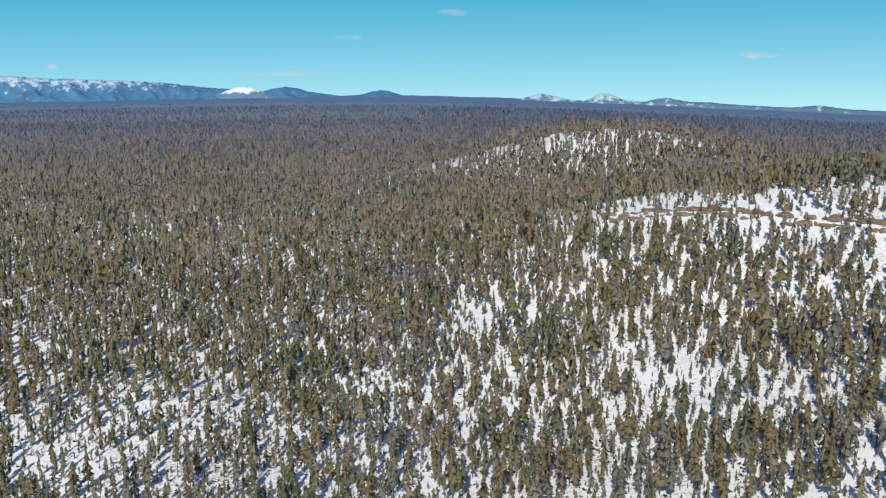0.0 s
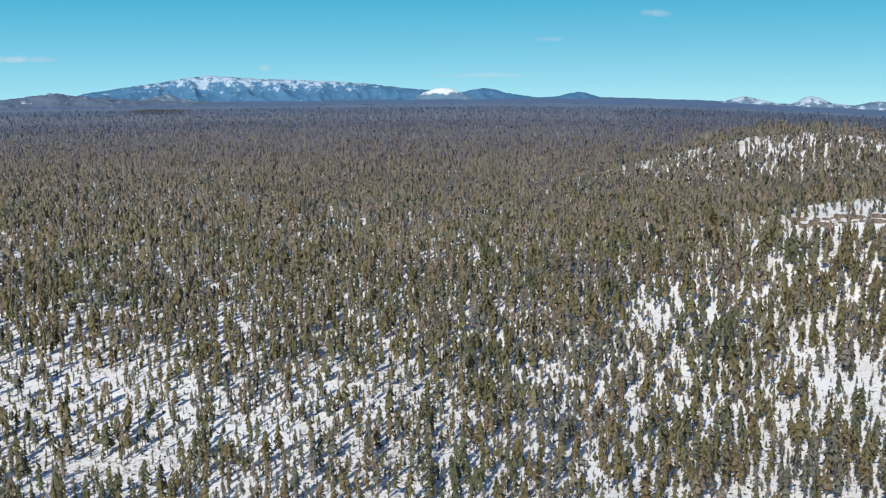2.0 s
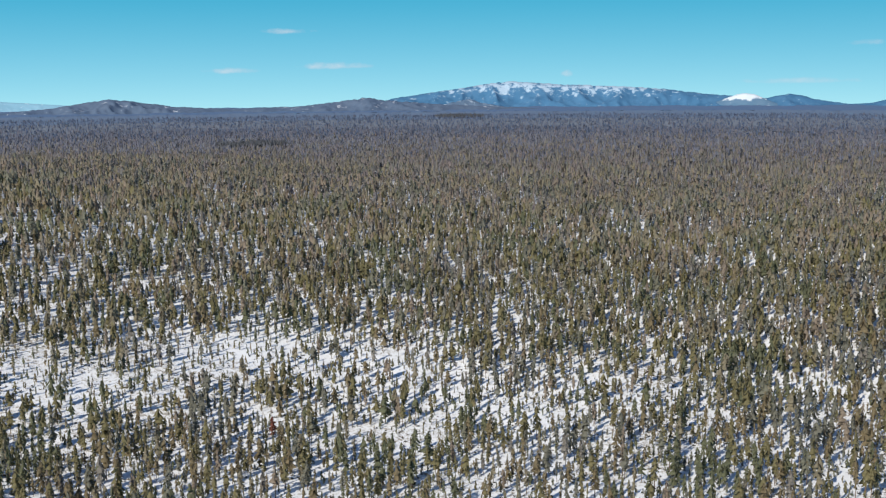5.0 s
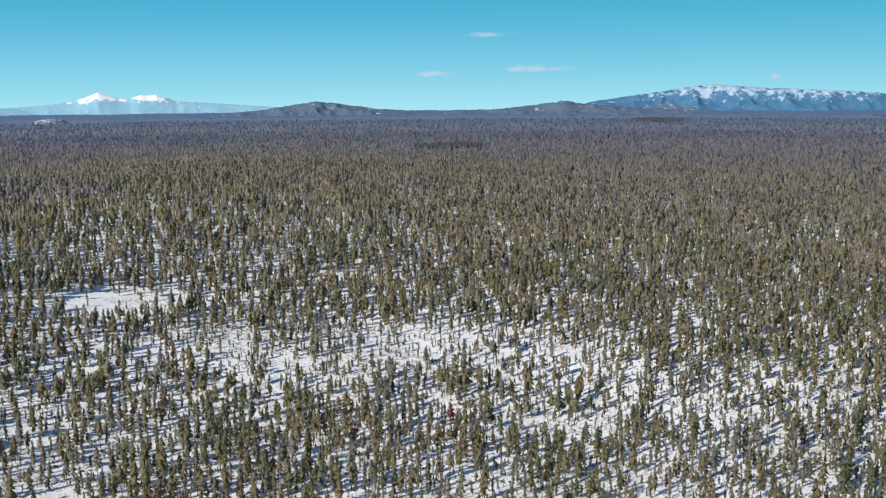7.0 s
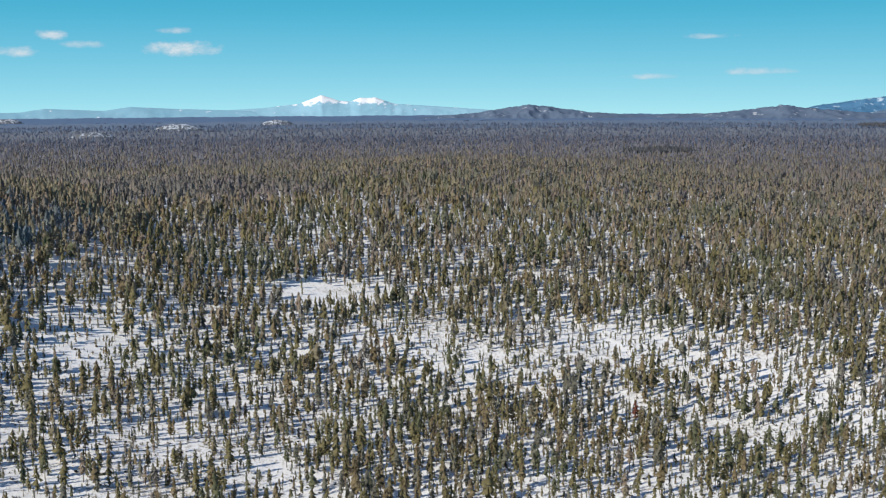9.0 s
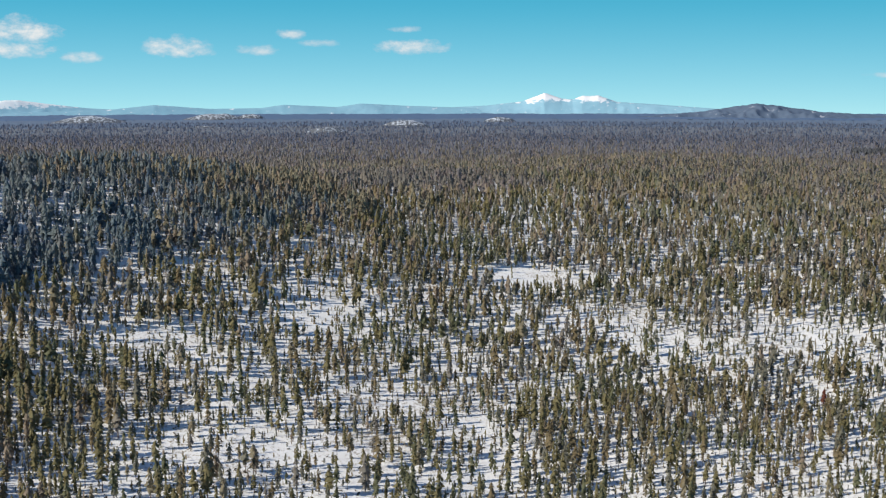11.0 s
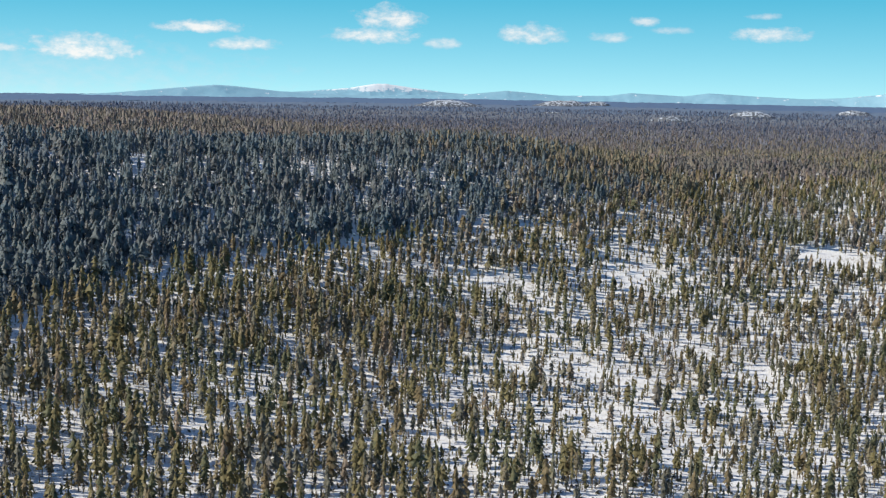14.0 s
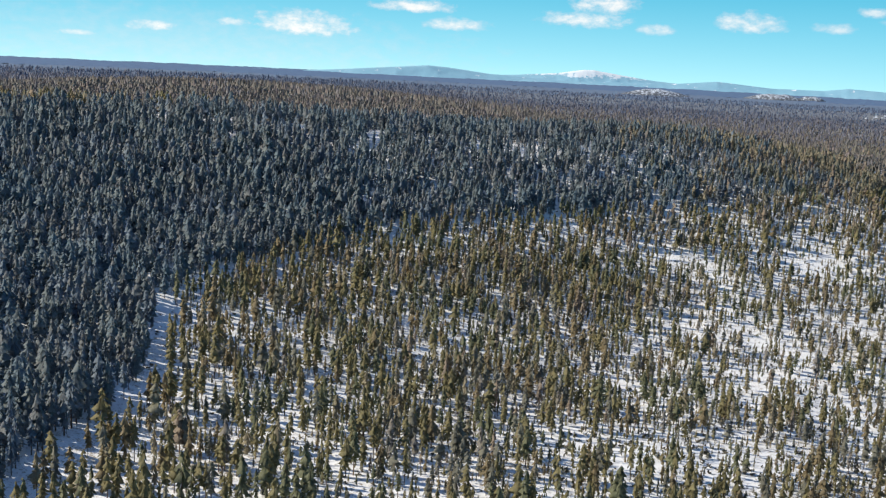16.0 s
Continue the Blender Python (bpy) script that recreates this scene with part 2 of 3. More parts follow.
def land(x, y):
    """Height of the ground, for arrays of plan coordinates."""
    z = np.full(np.shape(x), BASE)
    for cx, cy, sx, sy, h in HILLS:
        z = z + h * np.exp(-((x - cx) / sx) ** 2 / 2 - ((y - cy) / sy) ** 2 / 2)
    z = z - 0.05 * np.log1p(np.exp((x + 100) / 150)) * 150 * np.clip(y / 3000, 0, 1)
    z = z + 1.6 * np.sin(x / 47 + 1.3 * np.sin(y / 71)) * np.sin(y / 53 + 1.1 * np.sin(x / 90)) + 0.35 * np.sin(x / 9 + y / 14) * np.sin(y / 11 - x / 23)
    return z


def ripple(x, y, size, seed):
    """Smooth random field of about -1 to 1 with features of that size."""
    rng = np.random.default_rng(seed)
    total = np.zeros(np.shape(x))
    for i in range(7):
        a, p, k = rng.uniform(0, 2 * math.pi), rng.uniform(0, 2 * math.pi), rng.uniform(0.7, 1.7)
        total = total + np.sin((x * math.cos(a) + y * math.sin(a)) * 2 * math.pi * k / size + p + 1.5 * np.sin((x * math.sin(a) - y * math.cos(a)) * 2 * math.pi * 0.6 / size + 2 * p))
    return total / 3.2


def mesh_object(name, verts, faces, materials, face_materials=None, smooth=False, parent=None, normals=None):
    """A mesh of triangles from arrays."""
    me = bpy.data.meshes.new(name)
    n = len(faces)
    me.vertices.add(len(verts))
    me.vertices.foreach_set("co", np.asarray(verts, np.float32).ravel())
    me.loops.add(3 * n)
    me.loops.foreach_set("vertex_index", np.asarray(faces, np.int32).ravel())
    me.polygons.add(n)
    me.polygons.foreach_set("loop_start", np.arange(0, 3 * n, 3, dtype=np.int32))
    for m in materials:
        me.materials.append(m)
    if face_materials is not None:
        me.polygons.foreach_set("material_index", np.asarray(face_materials, np.int32))
    me.polygons.foreach_set("use_smooth", np.full(n, smooth))
    me.update(calc_edges=True)
    if normals is not None:
        me.normals_split_custom_set_from_vertices(np.asarray(normals, np.float32))
    ob = new(name, me)
    if parent:
        ob.parent = parent
    return ob


def used(pts, tri):
    """Only the points that these triangles use."""
    keep, back = np.unique(tri, return_inverse=True)
    return pts[keep], back.reshape(tri.shape)


def grid_faces(rows, cols, wrap=False):
    i, j = np.meshgrid(np.arange(rows - 1), np.arange(cols if wrap else cols - 1), indexing="ij")
    a, b = i * cols + j, i * cols + (j + 1) % cols
    c, d = a + cols, b + cols
    return np.concatenate([np.stack([a, b, d], -1).reshape(-1, 3), np.stack([a, d, c], -1).reshape(-1, 3)])


# ground: rings about a point under the flight, out to the horizon
HUB = (60.0, -40.0)
turns = np.linspace(0, 2 * math.pi, 360, endpoint=False)
radii = np.concatenate([np.linspace(1, 1250, 140), np.geomspace(1262, 4900, 80)])
rr, tt = np.meshgrid(radii, turns, indexing="ij")
gx, gy = HUB[0] - rr * np.sin(tt), HUB[1] + rr * np.cos(tt)
gz = land(gx, gy) - 4 * np.clip((rr - 2250) / 150, 0, 1)
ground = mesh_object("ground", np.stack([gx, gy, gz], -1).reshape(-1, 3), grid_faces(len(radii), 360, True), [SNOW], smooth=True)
tagged(ground, "snow-covered ground with dry grass, and shade-darkened litter under the far woods", "ground", kind="structure")

# ---- far country ----
def massif(name, label, mat, profile, distance, depth, foot=-112.0, rough=5.0, seed=1):
    """A range whose crest follows heading to the left and height; a ridge with spurs and gullies on both flanks."""
    heads = np.array([p[0] for p in profile])
    tops = np.array([p[1] for p in profile])
    order = np.argsort(heads)
    n, rows = max(60, int((heads.max() - heads.min()) * 14)), 25
    a = np.linspace(heads.min(), heads.max(), n)
    crest = np.interp(a, heads[order], tops[order])
    s = np.linspace(-1, 1, rows)
    aa, ss = np.meshgrid(a, s)
    d = distance + ss * depth
    x, y = -d * np.sin(np.radians(aa)), d * np.cos(np.radians(aa))
    fall = np.clip(1 - np.abs(ss), 0, 1) ** 1.25
    spur = 1 - 2 * np.abs(ripple(x, y, 330, seed)) + 0.7 * (0.5 - np.abs(ripple(x, y, 120, seed + 1)))
    rise = np.interp(aa, a, crest) - foot
    bench = np.clip(fall + 0.075 * rough * spur * fall * (1 - fall) * 2, 0, 1.04)
    z = foot + rise * bench + rough * (0.5 * ripple(x, y, 38, seed + 2) + 0.6 * ripple(x, y, 90, seed + 3)) * np.clip(rise / 60, 0.1, 1) * (fall > 0) * 0.6
    ob = mesh_object(name, np.stack([x, y, z], -1).reshape(-1, 3), grid_faces(rows, n), [mat], smooth=True)
    return tagged(ob, label, "mountain", kind="structure")


# blue distance haze is mixed into the mountains' slope and some snow colours
HAZED_RANGE = mountain_material("snowy_hazed_range", (0.052, 0.150, 0.275), (0.075, 0.190, 0.33), -70, 52, (0.38, 0.50, 0.62), 0.034)
CONE = mountain_material("snowy_hazed_cones", (0.085, 0.150, 0.235), (0.11, 0.18, 0.265), -180, 0, (0.38, 0.48, 0.58), 0.03)
DARK = mountain_material("wooded_hazed_butte", (0.098, 0.142, 0.215), (0.110, 0.152, 0.222), 60, 140)
FOOT = mountain_material("snow_spotted_hazed_foothill", (0.095, 0.150, 0.228), (0.110, 0.165, 0.245), -100, 10, (0.40, 0.48, 0.57), 0.03)
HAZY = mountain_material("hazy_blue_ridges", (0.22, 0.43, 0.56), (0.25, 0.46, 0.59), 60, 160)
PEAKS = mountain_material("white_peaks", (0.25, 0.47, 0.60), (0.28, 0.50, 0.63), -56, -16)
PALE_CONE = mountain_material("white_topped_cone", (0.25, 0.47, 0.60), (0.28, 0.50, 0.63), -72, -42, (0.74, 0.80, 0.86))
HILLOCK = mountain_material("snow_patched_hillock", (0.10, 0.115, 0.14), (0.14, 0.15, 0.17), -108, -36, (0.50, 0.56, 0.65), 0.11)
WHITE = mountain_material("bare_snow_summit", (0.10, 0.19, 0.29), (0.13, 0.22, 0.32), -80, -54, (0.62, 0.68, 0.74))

massif("snow_massif", "long broken range with snow on its summits", HAZED_RANGE,
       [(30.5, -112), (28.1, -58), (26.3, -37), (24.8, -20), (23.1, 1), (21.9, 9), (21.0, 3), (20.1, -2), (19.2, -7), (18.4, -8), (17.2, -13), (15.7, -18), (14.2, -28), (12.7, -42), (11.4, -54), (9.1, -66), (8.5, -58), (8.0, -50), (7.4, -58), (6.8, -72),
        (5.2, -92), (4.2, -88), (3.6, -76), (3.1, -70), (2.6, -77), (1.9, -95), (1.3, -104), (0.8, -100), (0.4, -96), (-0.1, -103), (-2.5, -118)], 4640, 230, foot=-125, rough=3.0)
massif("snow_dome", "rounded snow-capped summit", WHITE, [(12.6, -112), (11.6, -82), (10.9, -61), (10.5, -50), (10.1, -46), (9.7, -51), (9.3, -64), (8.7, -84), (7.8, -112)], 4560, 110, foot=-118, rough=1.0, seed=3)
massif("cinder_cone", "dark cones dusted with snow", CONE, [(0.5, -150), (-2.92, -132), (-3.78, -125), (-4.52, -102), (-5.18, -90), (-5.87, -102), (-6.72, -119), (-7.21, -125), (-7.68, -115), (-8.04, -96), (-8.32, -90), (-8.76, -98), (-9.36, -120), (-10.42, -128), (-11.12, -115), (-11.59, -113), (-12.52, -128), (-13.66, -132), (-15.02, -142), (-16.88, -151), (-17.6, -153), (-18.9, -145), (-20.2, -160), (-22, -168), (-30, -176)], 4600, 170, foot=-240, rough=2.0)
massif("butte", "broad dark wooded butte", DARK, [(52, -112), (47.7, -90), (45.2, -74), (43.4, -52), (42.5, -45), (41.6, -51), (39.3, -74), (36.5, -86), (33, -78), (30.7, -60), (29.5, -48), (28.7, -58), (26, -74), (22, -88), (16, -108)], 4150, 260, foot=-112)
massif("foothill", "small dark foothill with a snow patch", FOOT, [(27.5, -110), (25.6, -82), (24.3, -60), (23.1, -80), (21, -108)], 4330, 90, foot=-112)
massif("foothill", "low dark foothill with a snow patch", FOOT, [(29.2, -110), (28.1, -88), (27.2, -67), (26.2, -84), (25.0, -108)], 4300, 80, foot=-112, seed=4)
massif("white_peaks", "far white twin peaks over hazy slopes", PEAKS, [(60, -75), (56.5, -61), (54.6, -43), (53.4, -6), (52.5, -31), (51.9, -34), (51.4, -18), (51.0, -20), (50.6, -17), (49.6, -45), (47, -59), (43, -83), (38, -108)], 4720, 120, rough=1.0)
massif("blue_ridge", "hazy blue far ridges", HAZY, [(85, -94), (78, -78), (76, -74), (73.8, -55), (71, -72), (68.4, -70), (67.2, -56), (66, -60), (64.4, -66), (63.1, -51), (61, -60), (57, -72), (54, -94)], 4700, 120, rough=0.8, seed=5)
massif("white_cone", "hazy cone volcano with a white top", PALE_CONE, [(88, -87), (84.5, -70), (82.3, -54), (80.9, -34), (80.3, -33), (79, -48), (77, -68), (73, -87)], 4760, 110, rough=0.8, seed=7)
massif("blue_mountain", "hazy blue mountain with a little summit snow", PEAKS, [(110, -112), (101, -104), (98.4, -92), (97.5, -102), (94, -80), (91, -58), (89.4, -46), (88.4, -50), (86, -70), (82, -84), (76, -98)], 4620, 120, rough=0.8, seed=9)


def hillock(az, dist, top, width, label="low wooded hillock patched with snow"):
    n, rows = 60, 25
    a, s = np.meshgrid(np.linspace(-1, 1, n), np.linspace(-1, 1, rows))
    c = (-dist * math.sin(radians(az)), dist * math.cos(radians(az)))
    ux, uy = math.cos(radians(az)), math.sin(radians(az))
    x, y = c[0] + a * width * ux - s * width * 0.6 * uy, c[1] + a * width * uy + s * width * 0.6 * ux
    foot = land(x, y) - 1.0
    bell = np.clip(1 - (a ** 2 + s ** 2) ** 1.1, 0, 1)
    z = foot + (top - BASE + 1) * bell * (1 + 0.06 * ripple(x, y, width * 0.6, int(az)))
    ob = mesh_object("hillock", np.stack([x, y, z], -1).reshape(-1, 3), grid_faces(rows, n), [HILLOCK], smooth=True)
    return tagged(ob, label, "hill", kind="structure")


for spec in ((65.3, 2500, -82, 60), (60.9, 2950, -78, 75), (55.8, 3350, -80, 62), (77.2, 3500, -76, 130), (70.9, 3800, -76, 120), (69.0, 3900, -78, 60), (71.5, 2900, -90, 60)):
    hillock(*spec)


# ---- pines ----
def pine_shape(rng, tiers, spokes, crown_low, width, trunk_sides=3, gaps=0.3):
    """A pine of height 1: tapered trunk and a ragged spindle crown of overlapping bough tiers, each a skirt with an
    uneven rim and gaps between its boughs. Returns points, triangles, count of trunk triangles, shading normals."""
    pts, tri, nor = [], [], []
    for k in range(trunk_sides):
        a = 2 * math.pi * k / trunk_sides
        pts.append((0.014 * math.cos(a), 0.014 * math.sin(a), 0.0))
        nor.append((math.cos(a), math.sin(a), 0.1))
    if trunk_sides:
        pts.append((0, 0, 0.9))
        nor.append((0, 0, 1))
        tri += [(k, (k + 1) % trunk_sides, trunk_sides) for k in range(trunk_sides)]
    trunk = len(tri)
    step = (1 - crown_low) / tiers
    full = rng.uniform(0.22, 0.4)
    lean = rng.uniform(0, 6.28)
    for j in range(tiers):
        f = (j + 0.15) / tiers
        girth = width * min(1.0, 0.5 + 0.5 * f / full) * (1 - f) ** 0.55 * rng.uniform(0.78, 1.15)
        low = crown_low + step * (j + rng.uniform(-0.15, 0.15))
        shift = 0.22 * girth
        cx, cy = shift * math.cos(lean + 2.4 * j), shift * math.sin(lean + 2.4 * j)
        apex = len(pts)
        pts.append((cx * 0.4, cy * 0.4, min(1.0, low + step * rng.uniform(1.7, 2.3)) if j < tiers - 1 else 1.0))
        nor.append((rng.gauss(0, 0.35), rng.gauss(0, 0.35), 0.8))
        turn = rng.uniform(0, 6.28)
        for k in range(spokes):
            a = turn + 2 * math.pi * (k + rng.uniform(-0.28, 0.28)) / spokes
            r = girth * (rng.uniform(0.9, 1.35) if k % 2 else rng.uniform(0.4, 0.8))
            pts.append((cx + r * math.cos(a), cy + r * math.sin(a), max(0.02, low + step * rng.uniform(-0.35, 0.35))))
            nor.append((math.cos(a) + rng.gauss(0, 0.5), math.sin(a) + rng.gauss(0, 0.5), 0.3 + 0.4 * f + rng.gauss(0, 0.5)))
        tri += [(apex, apex + 1 + k, apex + 1 + (k + 1) % spokes) for k in range(spokes) if j == tiers - 1 or rng.random() > gaps]
    nor = np.array(nor)
    return np.array(pts), np.array(tri), trunk, nor / np.linalg.norm(nor, axis=1, keepdims=True)


shape_rng = random.Random(5)
NEAR_SHAPES = [pine_shape(shape_rng, 10, 9, 0.09 + 0.08 * (k % 4), 0.120 + 0.022 * (k % 3), 3, 0.38) for k in range(20)]
MEDIUM_SHAPES = [pine_shape(shape_rng, 7, 8, 0.07 + 0.08 * (k % 4), 0.122 + 0.022 * (k % 3), 3, 0.35) for k in range(16)]
MID_SHAPES = [pine_shape(shape_rng, 4, 6, 0.06 + 0.06 * (k % 3), 0.14 + 0.025 * (k % 2), 0, 0.25) for k in range(14)]
FAR_SHAPES = [pine_shape(shape_rng, 2, 4, 0.05, 0.165, 0, 0.0) for k in range(10)]
# thinner stretches of wood: centre, half sizes, turn in degrees, amount
HILL_OPEN = (
    (-28, 414, 18, 12, 0, 0.8), (19, 485, 26, 28, -7, 0.55), (91, 388, 26, 14, -20, 0.75), (112, 350, 19, 18, -24, 0.65),
    (53, 335, 11, 32, -14, 0.5), (75, 421, 14, 22, -16, 0.5), (-120, 363, 42, 40, 0, 0.3), (-83, 387, 22, 18, 13, 0.45),
    (-206, 515, 9, 9, 25, 0.9), (-380, 938, 22, 40, 37, 0.8), (-441, 831, 26, 26, 37, 0.8),
)
VALLEY_OPEN = (
    (-159, 296, 20, 13, 20, 0.9), (-248, 330, 22, 24, 29, 0.5), (-214, 374, 36, 26, 24, 0.4), (-380, 260, 27, 17, 70, 0.95),
    (-370, 296, 9, 10, 66, 0.8), (-266, 342, 34, 24, 49, 0.55), (-273, 277, 28, 16, 52, 0.5), (-355, 392, 10, 7, 56, 0.8),
    (-320, 262, 40, 24, 60, 0.5), (-225, 330, 60, 40, 40, 0.3), (-312, 168, 24, 18, 61, 0.45), (-362, 128, 18, 12, 84, 0.65), (-332, 59, 21, 12, 80, 0.5), (-268, 124, 28, 25, 78, 0.2),
)
FOOT_OPEN = (
    (-238, 44, 30, 20, 75, 0.32), (-176, 41, 39, 29, 81, 0.4), (-69, -53, 20, 13, 100, 0.95), (-79, -3, 32, 24, 104, 0.45),
    (-353, 143, 21, 20, 98, 0.15), (-346, -109, 19, 9, 107, 0.7), (-374, -28, 18, 6, 105, 0.6), (-412, 75, 23, 7, 99, 0.6),
)
CLOSE = (                                  # thicker stretches
    (-129, 564, 94, 70, 0, 0.25), (70, 318, 55, 26, -8, 0.45), (-210, 210, 64, 30, 45, 0.28), (-215, 318, 16, 12, 39, 0.35),
    (-350, 180, 20, 34, 67, 0.2), (-424, 239, 56, 22, 78, 0.5), (-204, 173, 30, 40, 68, 0.25), (-297, -12, 32, 54, 83, 0.35),
    (-418, 140, 64, 21, 89, 0.4), (-289, -46, 63, 50, 92, 0.2), (-267, -101, 100, 37, 112, 0.2), (-135, -64, 23, 29, 109, 0.2),
)


DARK_PATCHES = ((-1336, 2912, 74, 147), (-1014, 1423, 59, 44))                     # ellipses of darker pines: x, y, half length, half depth
FOOT_Y = ((-164, -284), (-113, -339), (-61, -363), (-12, -382), (81, -410), (132, -435), (205, -458), (300, -540))    # foot of the bluff: y, x
TRACK = ((-290, -160), (-238, -194), (-175, -206), (-86, -192), (0, -206), (80, -218))                               # snowy track: x, y


def above_foot(x, y):
    """How far, in metres, a place lies up the wooded bluff from its foot."""
    west = np.interp(y, [p[0] for p in FOOT_Y], [p[1] for p in FOOT_Y]) - x
    south = np.interp(x, [p[0] for p in TRACK], [p[1] for p in TRACK]) - y
    return np.where(y > -164, west, np.where(x < -284, np.hypot(np.maximum(-284 - x, 0), np.maximum(-160 - y, 0)), south))


def bare_crest(x, y):
    """Snow that shows between thin trees along the bluff's brow and on a step below it."""
    brow = np.exp(-((x + 490) / 44) ** 2) * (y > -330) * np.interp(y, (-100, 0, 170), (1, 0.4, 0.1))
    step = np.exp(-((x + 443) / 16) ** 2 - ((y + 137) / 26) ** 2)
    return np.clip(0.6 + 1.6 * ripple(x, y, 48, 71), 0, 0.95) * np.maximum(brow, step)


def mound(x, y, cx, cy, sx, sy):
    return np.exp(-((x - cx) / sx) ** 2 / 2 - ((y - cy) / sy) ** 2 / 2)


LEDGE = ((96, 648), (124, 643), (149, 622), (167, 595), (183, 568), (201, 551), (222, 531), (262, 500))      # rock ledge: x, y


def patch(x, y, cx, cy, a, b, turn):
    """1 inside a turned ellipse, falling off softly past its edge."""
    c, s = math.cos(radians(turn)), math.sin(radians(turn))
    u, v = ((x - cx) * c + (y - cy) * s) / a, ((y - cy) * c - (x - cx) * s) / b
    return np.exp(-0.7 * (u * u + v * v) ** 2)


def woods_density(x, y):
    d = 0.62 + 0.08 * ripple(x, y, 160, 11) + 0.14 * ripple(x, y, 60, 12) + 0.28 * ripple(x, y, 24, 13) + 0.24 * ripple(x, y, 12, 14)
    reach = np.clip((np.hypot(x - HUB[0], y - HUB[1]) - 330) / 260, 0, 1)
    d += 0.46 * reach
    d -= 0.42 * mound(x, y, 25, 1010, 60, 45) + 0.58 * mound(x, y, 175, 1010, 75, 50)
    d -= np.interp(y, (380, 500), (0.22, 0.36)) * np.clip((x + 20) / 80, 0, 1) * np.clip((820 - y) / 120, 0, 1) * (y > 200)
    front = y - np.interp(x, [p[0] for p in LEDGE], [p[1] for p in LEDGE])
    on_ledge = (x > 85) & (x < 300)
    d = np.where(on_ledge & (front > -55) & (front < 6), d * 0.25, np.where(on_ledge & (front >= 6) & (front < 70), d * 0.5, d))
    for cx, cy, a, b, turn, amount in CLOSE:
        d = d + amount * patch(x, y, cx, cy, a, b, turn)
    for cx, cy, a, b, turn, amount in HILL_OPEN + VALLEY_OPEN + FOOT_OPEN:
        d = d * (1 - amount * patch(x, y, cx, cy, a, b, turn))
    up = above_foot(x, y)
    d = np.where((up > 2) & (y < 260) & (x > -900), np.maximum(d, 0.75) * (1 - bare_crest(x, y)), d)
    track = np.abs(y - np.interp(x, [p[0] for p in TRACK], [p[1] for p in TRACK]))
    d = np.where((track < 3.2) & (x > -270) & (x < 80), 0.0, np.clip(d, 0.04, 1.0))
    return d


def scatter(r0, r1, cell, seed, a0=-34.0, a1=168.0):
    """Jittered places between two distances from the hub, within the wooded sector."""
    rng = np.random.default_rng(seed)
    g = np.arange(-r1, r1, cell)
    x, y = np.meshgrid(g, g)
    x = (x + rng.uniform(-0.5, 0.5, x.shape) * cell).ravel() + HUB[0]
    y = (y + rng.uniform(-0.5, 0.5, y.shape) * cell).ravel() + HUB[1]
    r = np.hypot(x - HUB[0], y - HUB[1])
    a = np.degrees(np.arctan2(-(x - HUB[0]), y - HUB[1]))
    keep = (r >= r0) & (r < r1) & ((a - a0) % 360 < a1 - a0)
    return x[keep], y[keep], rng


def plant(name, label, shapes, x, y, h, spread, spin, kinds, group_materials):
    """All these pines as one mesh."""
    z = land(x, y) - 0.15
    verts, faces, mats, shade, base = [], [], [], [], 0
    pick = np.arange(len(x)) % len(shapes)
    for k, (pts, tri, trunk, m) in enumerate(shapes):
        i = np.nonzero(pick == k)[0]
        if not len(i):
            continue
        c, s = np.cos(spin[i])[:, None], np.sin(spin[i])[:, None]
        sx = (h[i] * spread[i])[:, None]
        px = pts[None, :, 0] * sx
        py = pts[None, :, 1] * sx
        v = np.stack([x[i][:, None] + px * c - py * s, y[i][:, None] + px * s + py * c, z[i][:, None] + pts[None, :, 2] * h[i][:, None]], -1)
        f = tri[None] + (base + np.arange(len(i)) * len(pts))[:, None, None]
        fm = np.repeat(kinds[i][:, None] + 1, len(tri), 1)
        fm[:, :trunk] = 0
        shade.append(np.stack([m[None, :, 0] * c - m[None, :, 1] * s, m[None, :, 0] * s + m[None, :, 1] * c, np.broadcast_to(m[None, :, 2], (len(i), len(pts)))], -1).reshape(-1, 3))
        verts.append(v.reshape(-1, 3))
        faces.append(f.reshape(-1, 3))
        mats.append(fm.ravel())
        base += len(i) * len(pts)
    ob = mesh_object(name, np.concatenate(verts), np.concatenate(faces), [BARK] + group_materials, np.concatenate(mats), smooth=True, normals=np.concatenate(shade))
    return tagged(ob, label, "forest", kind="stuff")


def tree_traits(x, y, rng):
    d = woods_density(x, y)
    tall = np.maximum(np.clip((120 - y) / 300, 0, 1), np.clip((x + 60) / 150, 0, 1))
    h = (5.6 + 3.4 * d) * (1 + 0.34 * tall) * rng.uniform(0.6, 1.4, len(x))
    young = rng.random(len(x)) < 0.15 + 0.3 * (1 - d)
    h = np.where(young, h * rng.uniform(0.3, 0.7, len(x)), h)
    stand = ripple(x, y, 120, 31) + rng.normal(0, 0.6, len(x))
    kinds = np.select([stand < -0.7, stand < 0.35, stand < 0.9], [1, 0, 2], 3)
    return h, rng.uniform(0.85, 1.45, len(x)), rng.uniform(0, 6.28, len(x)), kinds


ALL_NEEDLES = NEEDLES + MID_HAZE_NEEDLES + FAR_HAZE_NEEDLES + PLAIN_HAZE_NEEDLES + REMOTE_HAZE_NEEDLES + REMOTE_HAZE_NEEDLES


